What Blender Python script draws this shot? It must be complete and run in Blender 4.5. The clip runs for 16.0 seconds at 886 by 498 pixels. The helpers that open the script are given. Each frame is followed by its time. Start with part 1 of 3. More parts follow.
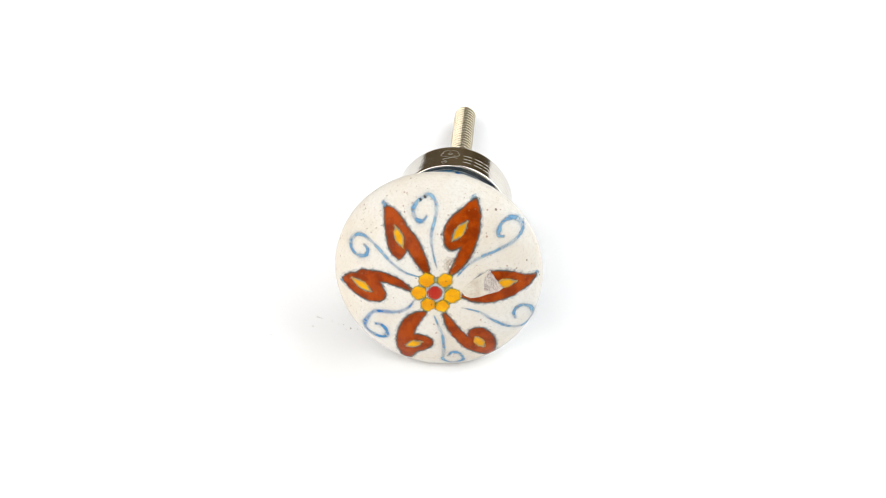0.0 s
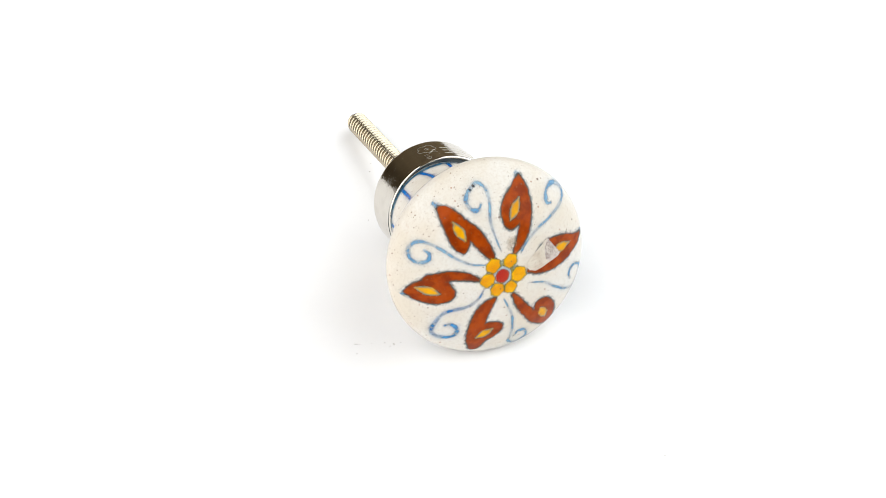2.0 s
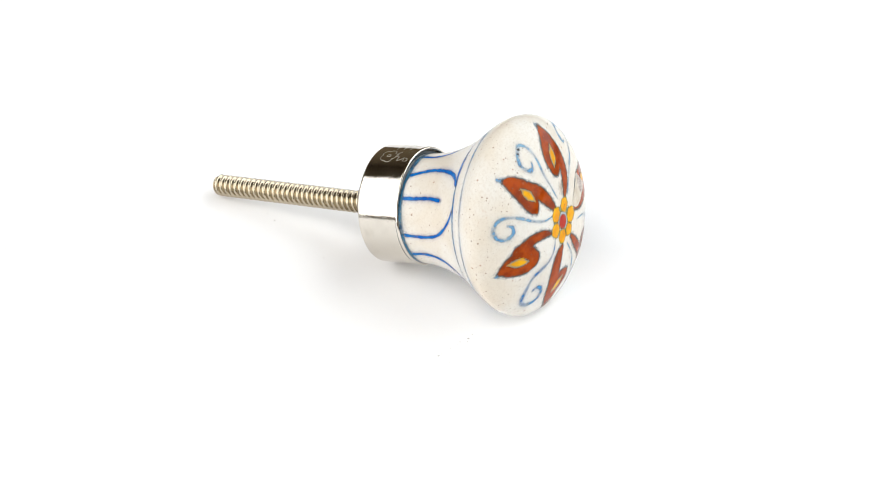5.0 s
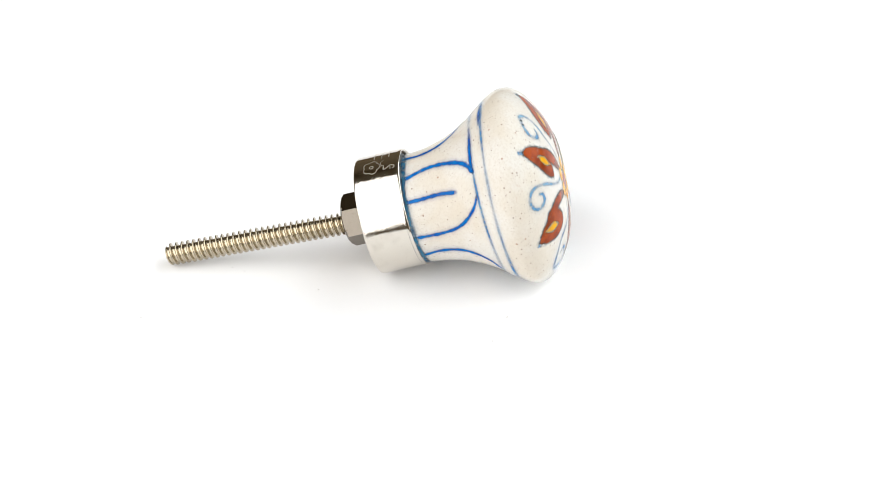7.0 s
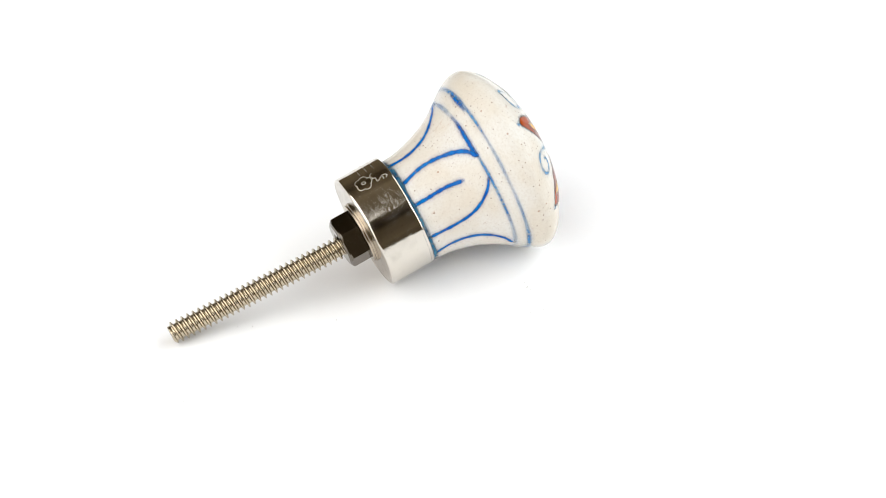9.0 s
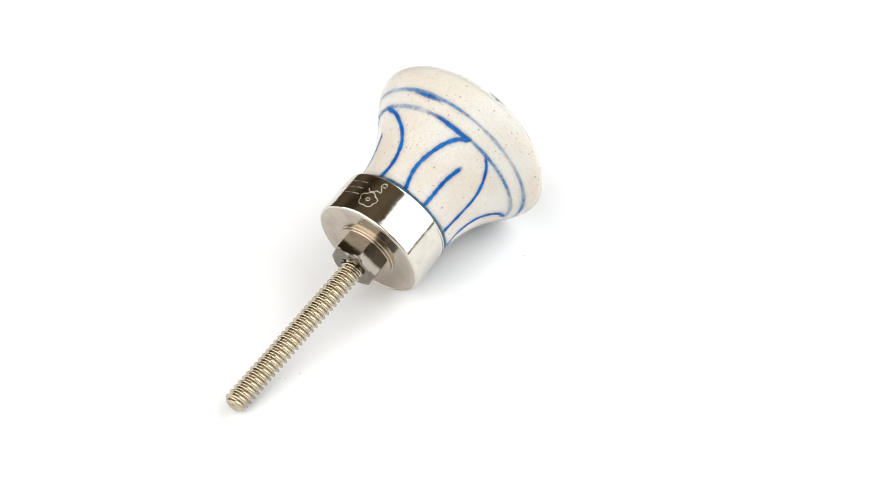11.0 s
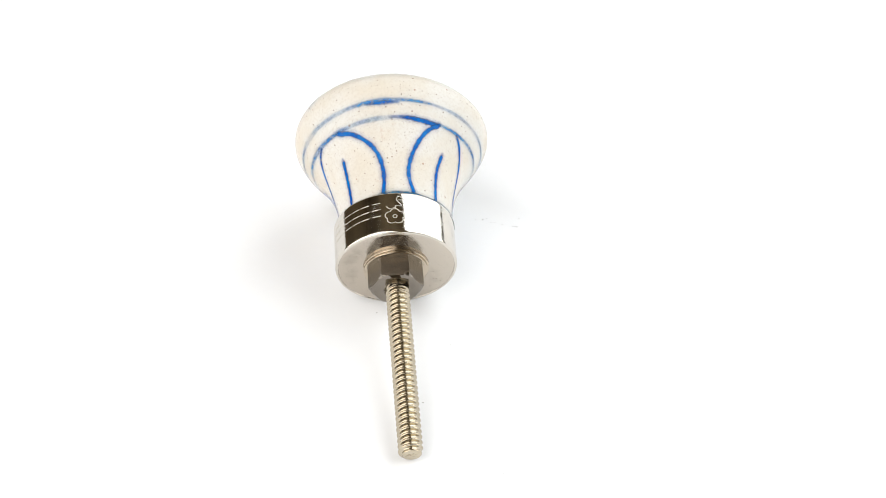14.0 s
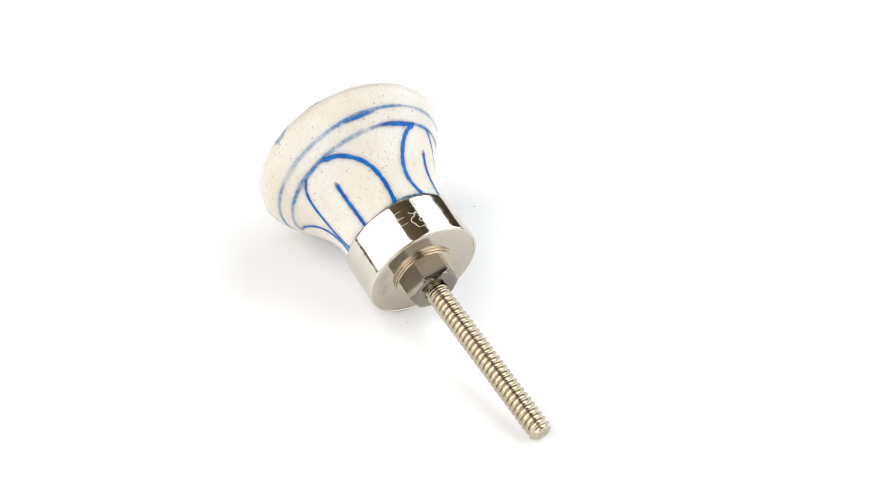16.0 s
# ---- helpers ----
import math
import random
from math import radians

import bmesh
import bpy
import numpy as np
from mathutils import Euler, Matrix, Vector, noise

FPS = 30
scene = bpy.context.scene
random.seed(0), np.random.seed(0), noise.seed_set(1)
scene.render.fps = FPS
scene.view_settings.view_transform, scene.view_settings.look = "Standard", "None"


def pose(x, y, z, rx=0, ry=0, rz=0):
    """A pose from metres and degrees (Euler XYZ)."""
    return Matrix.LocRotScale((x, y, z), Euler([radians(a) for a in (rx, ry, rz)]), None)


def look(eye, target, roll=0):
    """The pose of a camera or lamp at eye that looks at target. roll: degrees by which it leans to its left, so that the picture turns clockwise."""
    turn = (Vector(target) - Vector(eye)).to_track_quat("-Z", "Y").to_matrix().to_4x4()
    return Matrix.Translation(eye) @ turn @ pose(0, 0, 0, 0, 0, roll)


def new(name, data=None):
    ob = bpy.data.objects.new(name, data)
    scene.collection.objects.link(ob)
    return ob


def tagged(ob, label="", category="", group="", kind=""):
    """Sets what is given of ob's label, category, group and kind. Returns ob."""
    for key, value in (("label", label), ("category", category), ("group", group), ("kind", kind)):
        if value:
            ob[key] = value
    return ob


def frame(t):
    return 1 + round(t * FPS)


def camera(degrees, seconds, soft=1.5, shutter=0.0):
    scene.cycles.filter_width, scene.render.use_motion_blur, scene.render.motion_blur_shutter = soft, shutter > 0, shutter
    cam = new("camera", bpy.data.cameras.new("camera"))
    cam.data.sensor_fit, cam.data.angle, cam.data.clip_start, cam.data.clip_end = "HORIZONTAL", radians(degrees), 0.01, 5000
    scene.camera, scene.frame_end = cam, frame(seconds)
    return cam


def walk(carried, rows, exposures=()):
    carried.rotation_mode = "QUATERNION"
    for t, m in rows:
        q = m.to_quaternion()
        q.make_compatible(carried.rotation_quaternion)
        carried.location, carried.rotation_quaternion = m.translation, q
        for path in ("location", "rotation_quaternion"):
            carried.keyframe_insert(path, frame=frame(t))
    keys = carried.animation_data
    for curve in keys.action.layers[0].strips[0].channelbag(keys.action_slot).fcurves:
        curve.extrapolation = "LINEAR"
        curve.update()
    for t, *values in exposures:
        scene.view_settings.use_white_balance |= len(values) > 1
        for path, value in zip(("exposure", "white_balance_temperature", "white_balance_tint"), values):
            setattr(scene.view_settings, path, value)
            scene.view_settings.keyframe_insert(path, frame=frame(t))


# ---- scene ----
cam = camera(26.10, 16.0, soft=0.9)

# ---- camera: stands still on a stand, looking down on the turntable ----
EYE = Vector((0.0, -0.290, 0.2493))
_p, _w = radians(-39.923), radians(-0.781)
AHEAD = Vector((-math.sin(_w) * math.cos(_p), math.cos(_w) * math.cos(_p), math.sin(_p)))
CAM = look(EYE, EYE + AHEAD, -2.105)
walk(cam, [(0.0, CAM), (16.0, CAM)], exposures=[(0.0, 0.0), (16.0, 0.0)])

# ---- light: two large softboxes in a dim studio ----
world = bpy.data.worlds.new("studio_air")
world.use_nodes = True
world.node_tree.nodes["Background"].inputs[0].default_value = (0.9, 0.95, 1.0, 1)
world.node_tree.nodes["Background"].inputs[1].default_value = 0.02
scene.world = world


def softbox(name, eye, target, size_x, size_y, watts, colour):
    lamp = bpy.data.lights.new(name, "AREA")
    lamp.shape, lamp.size, lamp.size_y = "RECTANGLE", size_x, size_y
    lamp.energy, lamp.color = watts, colour
    ob = new(name, lamp)
    ob.matrix_world = look(eye, target)
    return ob


softbox("softbox_key", (-0.410, -0.298, 0.568), (0.174, 0.045, 0.221), 1.32, 1.25, 12.3, (1.0, 0.99, 0.972))
softbox("softbox_back", (0.638, 0.044, 0.491), (-0.049, -0.087, 0.090), 1.57, 1.11, 14.1, (0.935, 0.975, 1.0))

# ---- materials ----


def mat(name):
    m = bpy.data.materials.new(name)
    m.use_nodes = True
    nt = m.node_tree
    return m, nt, nt.nodes["Principled BSDF"]


def node(nt, kind, **inputs):
    n = nt.nodes.new(kind)
    for k, v in inputs.items():
        n.inputs[k.replace("_", " ")].default_value = v
    return n


def mathn(nt, op, a, b=None, clamp=False):
    n = nt.nodes.new("ShaderNodeMath")
    n.operation, n.use_clamp = op, clamp
    for i, v in enumerate((a, b)):
        if v is None:
            continue
        if isinstance(v, (int, float)):
            n.inputs[i].default_value = v
        else:
            nt.links.new(v, n.inputs[i])
    return n.outputs[0]


def mix(nt, fac, a, b):
    n = nt.nodes.new("ShaderNodeMix")
    n.data_type = "RGBA"
    for sock, v in ((n.inputs[0], fac), (n.inputs[6], a), (n.inputs[7], b)):
        if isinstance(v, (int, float)):
            sock.default_value = v
        elif isinstance(v, tuple):
            sock.default_value = (*v, 1)
        else:
            nt.links.new(v, sock)
    return n.outputs[2]


def noise_at(nt, scale, detail=3.0, rough=0.55):
    co = nt.nodes.new("ShaderNodeTexCoord")
    n = node(nt, "ShaderNodeTexNoise", Scale=scale, Detail=detail, Roughness=rough)
    nt.links.new(co.outputs["Object"], n.inputs["Vector"])
    return n.outputs["Fac"]


def ramp(nt, fac, lo, hi):
    n = nt.nodes.new("ShaderNodeMapRange")
    n.interpolation_type = "SMOOTHSTEP"
    nt.links.new(fac, n.inputs[0])
    n.inputs[1].default_value, n.inputs[2].default_value = lo, hi
    return n.outputs[0]


def speck_mask(nt, scale, size, share):
    """Small dark spots, one in some of the cells."""
    co = nt.nodes.new("ShaderNodeTexCoord")
    v = node(nt, "ShaderNodeTexVoronoi", Scale=scale)
    nt.links.new(co.outputs["Object"], v.inputs["Vector"])
    sep = nt.nodes.new("ShaderNodeSeparateColor")
    nt.links.new(v.outputs["Color"], sep.inputs[0])
    reach = mathn(nt, "MULTIPLY", sep.outputs[1], size)
    near = mathn(nt, "SUBTRACT", reach, v.outputs["Distance"])
    spot = ramp(nt, near, 0.0, size * 0.35)
    return mathn(nt, "MULTIPLY", spot, mathn(nt, "LESS_THAN", sep.outputs[0], share))


def glaze(name, paint=None, edge=None, deep=None, grain=1.0):
    """Cream ironstone under a clear glaze. paint: the brushed colour, laid by the mesh's "paint" value; edge: colour of the
    stroke's outline, by "edge"; deep: colour where the brush left most."""
    m, nt, bsdf = mat(name)
    wash = ramp(nt, noise_at(nt, 90, 3), 0.35, 0.7)
    base = mix(nt, wash, (0.672, 0.648, 0.602), (0.635, 0.578, 0.492))
    fine = ramp(nt, noise_at(nt, 2100, 3, 0.65), 0.42, 0.68)
    base = mix(nt, mathn(nt, "MULTIPLY", fine, 0.36), base, (0.54, 0.475, 0.395))
    if paint:
        at = nt.nodes.new("ShaderNodeAttribute")
        at.attribute_name = "paint"
        ed = nt.nodes.new("ShaderNodeAttribute")
        ed.attribute_name = "edge"
        brush = noise_at(nt, 1100, 4, 0.65)
        colour = mix(nt, ramp(nt, noise_at(nt, 420, 4, 0.6), 0.35, 0.65), paint, deep or paint)
        if edge:
            colour = mix(nt, mathn(nt, "MULTIPLY", ed.outputs["Fac"], ramp(nt, noise_at(nt, 620, 3), 0.30, 0.55)), colour, edge)
        # the brushed film breaks up in the grain of the clay
        film = mathn(nt, "MULTIPLY", at.outputs["Fac"], mathn(nt, "ADD", mathn(nt, "MULTIPLY", brush, grain), 1.0 - 0.5 * grain), True)
        base = colour
        nt.links.new(film, bsdf.inputs["Alpha"])
    # iron in the clay: fine brown specks, a few rusty smudges and some larger spots
    smudge = mathn(nt, "MULTIPLY", ramp(nt, noise_at(nt, 900, 3, 0.6), 0.60, 0.72), ramp(nt, noise_at(nt, 110, 2), 0.52, 0.68))
    base = mix(nt, mathn(nt, "MULTIPLY", smudge, 0.40), base, (0.42, 0.22, 0.11))
    dust = mathn(nt, "MULTIPLY", speck_mask(nt, 2300, 0.34, 0.75), ramp(nt, noise_at(nt, 240, 2), 0.36, 0.62))
    base = mix(nt, mathn(nt, "MULTIPLY", dust, 0.42), base, (0.22, 0.13, 0.08))
    spots = speck_mask(nt, 1150, 0.24, 0.6)
    base = mix(nt, mathn(nt, "MULTIPLY", spots, 0.72), base, (0.17, 0.085, 0.045))
    rusty = speck_mask(nt, 610, 0.17, 0.30)
    base = mix(nt, mathn(nt, "MULTIPLY", rusty, 0.62), base, (0.30, 0.13, 0.06))
    big = speck_mask(nt, 330, 0.095, 0.8)
    base = mix(nt, mathn(nt, "MULTIPLY", big, 0.8), base, (0.10, 0.055, 0.035))
    nt.links.new(base, bsdf.inputs["Base Color"])
    bsdf.inputs["Roughness"].default_value = 0.14
    bsdf.inputs["Specular IOR Level"].default_value = 0.09
    bump = node(nt, "ShaderNodeBump", Strength=0.12, Distance=0.0002)
    nt.links.new(noise_at(nt, 260, 3), bump.inputs["Height"])
    nt.links.new(bump.outputs[0], bsdf.inputs["Normal"])
    return m


CERAMIC = glaze("cream_glaze")
BLUE = glaze("cobalt_brush", (0.004, 0.145, 0.45), None, (0.003, 0.075, 0.34), 1.4)
RING = glaze("azure_ring_brush", (0.07, 0.27, 0.50), None, (0.03, 0.17, 0.43), 2.0)
PALE = glaze("pale_blue_brush", (0.20, 0.39, 0.55), None, (0.085, 0.25, 0.45), 2.2)
BROWN = glaze("rust_brush", (0.335, 0.049, 0.002), (0.075, 0.06, 0.04), (0.20, 0.026, 0.002), 0.5)
YELLOW = glaze("yellow_brush", (0.74, 0.37, 0.004), (0.38, 0.29, 0.02), (0.64, 0.25, 0.004), 0.3)
EYE_YELLOW = glaze("eye_brush", (0.72, 0.36, 0.004), (0.135, 0.165, 0.135), (0.60, 0.26, 0.004), 0.3)
HALO = glaze("blue_bleed", (0.44, 0.50, 0.52), None, (0.36, 0.45, 0.51), 1.8)
INK = glaze("dark_ink", (0.03, 0.03, 0.035), None, (0.05, 0.045, 0.04), 0.6)
RED = glaze("red_brush", (0.42, 0.033, 0.012), (0.30, 0.09, 0.06), (0.36, 0.02, 0.012), 0.0)
GREENISH = glaze("olive_wash", (0.27, 0.22, 0.02), (0.20, 0.27, 0.29), (0.16, 0.17, 0.05), 1.0)
# blue wash, its colour darkened to hold the shadow of the collar's lip
TEAL = glaze("teal_wash_and_shade", (0.05, 0.17, 0.27), None, (0.015, 0.075, 0.15), 1.8)
SMUDGE = glaze("brown_smudge", (0.42, 0.29, 0.18), None, (0.33, 0.22, 0.13), 2.0)


def chipped(name, pale, dull, dark, share):
    """Broken glaze: pale clay with dark grains; share: how far the grains spread."""
    m, nt, bsdf = mat(name)
    n = noise_at(nt, 4200, 4, 0.75)
    big = ramp(nt, noise_at(nt, 700, 2), 0.35, 0.65)
    nt.links.new(mix(nt, mathn(nt, "MULTIPLY", ramp(nt, n, 0.62 - share, 0.76 - share), 0.85), mix(nt, big, pale, dull), dark), bsdf.inputs["Base Color"])
    bsdf.inputs["Roughness"].default_value = 0.4
    bsdf.inputs["Specular IOR Level"].default_value = 0.15
    bump = node(nt, "ShaderNodeBump", Strength=0.8, Distance=0.0003)
    nt.links.new(n, bump.inputs["Height"])
    nt.links.new(bump.outputs[0], bsdf.inputs["Normal"])
    return m


def metal(name, colour, rough, dirt, scale=300.0, bump_by=0.02, dirty=(0.25, 0.21, 0.17), pits=0.0):
    m, nt, bsdf = mat(name)
    n = noise_at(nt, scale, 5, 0.65)
    stain = ramp(nt, noise_at(nt, scale * 0.35, 3), 0.5, 0.75)
    tone = mix(nt, mathn(nt, "MULTIPLY", stain, dirt), colour, dirty)
    if pits:        # small dark pits in the plating, gathered in patches
        patch = ramp(nt, noise_at(nt, 170, 3), 0.42, 0.66)
        tone = mix(nt, mathn(nt, "MULTIPLY", mathn(nt, "MULTIPLY", speck_mask(nt, 1500, 0.26, 0.6), patch), pits), tone, (0.13, 0.09, 0.06))
    nt.links.new(tone, bsdf.inputs["Base Color"])
    bsdf.inputs["Metallic"].default_value = 1.0
    r = mathn(nt, "ADD", mathn(nt, "MULTIPLY", ramp(nt, n, 0.45, 0.8), dirt * 0.5), rough)
    nt.links.new(r, bsdf.inputs["Roughness"])
    bump = node(nt, "ShaderNodeBump", Strength=bump_by, Distance=0.0003)
    nt.links.new(n, bump.inputs["Height"])
    nt.links.new(bump.outputs[0], bsdf.inputs["Normal"])
    return m


NICKEL = metal("nickel_plate", (0.66, 0.62, 0.555), 0.075, 0.30, 420, 0.12, pits=0.35)
NICKEL_BACK = metal("nickel_back", (0.54, 0.485, 0.415), 0.12, 0.35, 650, 0.05, pits=0.7)
STEEL_NUT = metal("grey_nut_steel", (0.215, 0.19, 0.16), 0.10, 0.28, 900, 0.03, (0.15, 0.13, 0.11), 0.8)
BRASSY = metal("brassy_washer", (0.55, 0.475, 0.375), 0.15, 0.35, 1500, 0.16)
SCREW = metal("zinc_screw", (0.52, 0.455, 0.345), 0.17, 0.22, 700, 0.03, (0.34, 0.28, 0.20))
ENGRAVED = metal("engraved_line", (0.62, 0.58, 0.50), 0.38, 0.1, 900, 0.05)
CHIP = chipped("chipped_glaze", (0.70, 0.645, 0.55), (0.60, 0.52, 0.42), (0.22, 0.14, 0.09), 0.06)
CHIP_DARK = chipped("brown_grained_chip", (0.68, 0.62, 0.56), (0.48, 0.41, 0.37), (0.15, 0.09, 0.075), 0.15)


def plain(name, lo, hi, scale, rough, bump_by=0.03):
    m, nt, bsdf = mat(name)
    nt.links.new(mix(nt, ramp(nt, noise_at(nt, scale, 4), 0.35, 0.65), lo, hi), bsdf.inputs["Base Color"])
    bsdf.inputs["Roughness"].default_value = rough
    bump = node(nt, "ShaderNodeBump", Strength=bump_by, Distance=0.0004)
    nt.links.new(noise_at(nt, scale * 12, 4), bump.inputs["Height"])
    nt.links.new(bump.outputs[0], bsdf.inputs["Normal"])
    return m


WHITE_BOARD = plain("white_board", (0.90, 0.905, 0.915), (0.88, 0.885, 0.90), 30, 0.65)
TABLE_WHITE = plain("white_table", (0.84, 0.84, 0.85), (0.80, 0.80, 0.81), 12, 0.6)
WALL = plain("dim_wall", (0.235, 0.178, 0.102), (0.17, 0.128, 0.075), 3, 0.9)
FLOORING = plain("dark_floor", (0.10, 0.085, 0.07), (0.08, 0.068, 0.055), 4, 0.7)
# near-black colour that paints the shade in the gap under the collar's lip
LIP_SHADE = plain("dark_lip_shade", (0.03, 0.045, 0.055), (0.06, 0.07, 0.075), 400, 0.6)
GRAIN = plain("dark_grit", (0.32, 0.30, 0.28), (0.48, 0.46, 0.43), 900, 0.8)

# ---- mesh helpers ----


def part(name, bm, material, parent=None, label="", smooth=True):
    me = bpy.data.meshes.new(name)
    bm.to_mesh(me)
    bm.free()
    me.materials.append(material)
    if smooth:
        me.polygons.foreach_set("use_smooth", [True] * len(me.polygons))
    ob = new(name, me)
    ob.parent = parent
    return tagged(ob, label)


def sheet(name, verts, faces, material, parent, label="", values=None, smooth=True):
    """A mesh from computed vertices, with per-vertex values by name."""
    me = bpy.data.meshes.new(name)
    me.from_pydata([tuple(v) for v in verts], [], faces)
    me.materials.append(material)
    if smooth:
        me.polygons.foreach_set("use_smooth", [True] * len(me.polygons))
    for key, vals in (values or {}).items():
        at = me.attributes.new(key, "FLOAT", "POINT")
        at.data.foreach_set("value", np.asarray(vals, dtype=np.float32))
    me.validate()
    me.update()
    ob = new(name, me)
    ob.parent = parent
    return tagged(ob, label)


def box(bm, x0, x1, y0, y1, z0, z1):
    m = Matrix.LocRotScale(((x0 + x1) / 2, (y0 + y1) / 2, (z0 + z1) / 2), None, (x1 - x0, y1 - y0, z1 - z0))
    bmesh.ops.create_cube(bm, size=1.0, matrix=m)


# ---- the studio: dim room, white table, turntable ----
ROOM = 1.25
bm = bmesh.new()
box(bm, -ROOM, ROOM, -ROOM, ROOM, -0.86, -0.80)
tagged(part("floor", bm, FLOORING, smooth=False), "dark plain studio floor", kind="structure")
bm = bmesh.new()
box(bm, -ROOM, ROOM, -ROOM, ROOM, 1.20, 1.26)
tagged(part("ceiling", bm, WALL, smooth=False), "dim warm brown studio ceiling", kind="structure")
for nm, b in (("wall_north", (-ROOM, ROOM, ROOM, ROOM + 0.1)), ("wall_south", (-ROOM, ROOM, -ROOM - 0.1, -ROOM)),
              ("wall_east", (ROOM, ROOM + 0.1, -ROOM, ROOM)), ("wall_west", (-ROOM - 0.1, -ROOM, -ROOM, ROOM))):
    bm = bmesh.new()
    box(bm, *b, -0.80, 1.20)
    tagged(part(nm, bm, WALL, smooth=False), "dim warm brown studio wall", kind="structure")

TABLE_Z = -0.034
bm = bmesh.new()
box(bm, -0.45, 0.45, -0.42, 0.42, TABLE_Z - 0.03, TABLE_Z)
bmesh.ops.bevel(bm, geom=bm.edges[:], offset=0.004, segments=2, affect="EDGES")
table = tagged(new("table"), "plain white table under the turntable", "table")
table.location = (0, 0, -0.80)
top = part("tabletop", bm, TABLE_WHITE, table, smooth=False)
top.location = (0, 0, 0.80)
for sx in (-1, 1):
    for sy in (-1, 1):
        bm = bmesh.new()
        box(bm, sx * 0.40 - 0.02, sx * 0.40 + 0.02, sy * 0.37 - 0.02, sy * 0.37 + 0.02, 0.0, 0.80 + TABLE_Z - 0.03)
        part("leg", bm, TABLE_WHITE, table, smooth=False)


def lathe(profile, n, closed=False):
    """Ring vertices and faces of a profile of (height, radius) about z."""
    verts, faces = [], []
    k = len(profile)
    for z, r in profile:
        for i in range(n):
            a = 2 * math.pi * i / n
            verts.append((r * math.cos(a), r * math.sin(a), z))
    for j in range(k if closed else k - 1):
        for i in range(n):
            a, b = j * n + i, j * n + (i + 1) % n
            c, d = ((j + 1) % k) * n + (i + 1) % n, ((j + 1) % k) * n + i
            faces.append((a, b, c, d))
    return verts, faces


turntable = tagged(new("turntable"), "round white display turntable, evenly lit, turning slowly", "turntable")
turntable.location = (0, 0, TABLE_Z)
H = -TABLE_Z
v, f = lathe([(H - 0.006, 0.0001), (H - 0.006, 0.2065), (H - 0.005, 0.2080), (H - 0.001, 0.2080), (H, 0.2070), (H, 0.0001)], 160)
sheet("disc", v, f, WHITE_BOARD, turntable, smooth=False)
v, f = lathe([(0, 0.0001), (0, 0.120), (0.004, 0.122), (H - 0.010, 0.122), (H - 0.0062, 0.118), (H - 0.0062, 0.0001)], 96)
sheet("base", v, f, TABLE_WHITE, turntable, smooth=False)

# grit and lint that lie on the turntable, in millimetres from its middle
GRIT = ((-32, -17.8, .22), (-14.2, -15.3, .30), (-12.8, -15.6, .22), (-20.8, -11.8, .30), (-17.9, -13.1, .18), (-15.6, -14.2, .18),
        (-16.6, -14.0, .15), (15.6, -65.2, .2), (-62, 29.9, .25), (-21.6, -14.4, .2), (-29.6, -16.5, .16), (-7, 56.1, .22),
        (-40.2, 29.6, .2), (42.7, 64.1, .25), (41.7, 40.7, .2), (25, 31.4, .18), (6.4, 38.4, .15), (56.2, 10.5, .25),
        (70.7, -17.4, .2), (10.6, 9.6, .2), (-22.9, 83.8, .2), (4.9, 35.9, .22), (-2.3, 21.2, .2))
rng = random.Random(4)
bm = bmesh.new()
for gx, gy, gr in GRIT:
    for k in range(1 if gr < 0.25 else 3):
        jx, jy = (0, 0) if k == 0 else (rng.uniform(-0.9, 0.9), rng.uniform(-0.5, 0.5))
        s_ = gr * (1 if k == 0 else 0.6) * 0.0006
        m = Matrix.LocRotScale(((gx + jx + 0.033 * gy) * 0.001, (gy + jy - 0.033 * gx) * 0.001, s_ * 0.35), Euler((0, 0, rng.uniform(0, 3))), (s_ * rng.uniform(0.8, 1.6), s_ * 0.8, s_ * 0.5))
        out = bmesh.ops.create_icosphere(bm, subdivisions=1, radius=1.0, matrix=m)
        for w in out["verts"]:
            w.co += Vector((rng.uniform(-1, 1), rng.uniform(-1, 1), 0)) * s_ * 0.25
grit = tagged(part("grit", bm, GRAIN, smooth=False), "scattered dark grit on the white turntable", "grit", kind="stuff")

# ---- the knob: built along its own axis in millimetres, laid on its side ----
S = 0.29
AXIS = Vector((0.10702656, 0.96194941, -0.25139341)).normalized()
SIDE = AXIS.cross(Vector((0, 0, 1))).normalized()
UP = SIDE.cross(AXIS)
APEX = Vector((0.00640628, -0.09680483, -0.78849799 + 0.8597)) * S - AXIS * 0.0006
LAY = Matrix((SIDE, UP, AXIS)).transposed().to_4x4()
LAY.translation = APEX
LAYN = np.array(LAY)


def laid(points_mm):
    """From (side, up, along) millimetres on the knob's axis to the place."""
    p = np.asarray(points_mm, float) * 0.001
    return p @ LAYN[:3, :3].T + LAYN[:3, 3]


knob = tagged(new("cabinet_knob"), "cream ceramic cabinet knob with rust flower, nickel collar and screw", "cabinet knob")

# outline of the ceramic: millimetres along the axis and away from it
CURVE = ((0.5, 0), (0.58, 4.2), (0.95, 8.2), (1.95, 11.7), (3.4, 14.7), (5.45, 17.65), (7.4, 19.12), (9.2, 19.35), (10.9, 18.82),
         (13.5, 17.25), (17.3, 14.58), (21.7, 12.46), (26.2, 11.25), (30.6, 10.82), (32.0, 10.5), (35.0, 10.3))


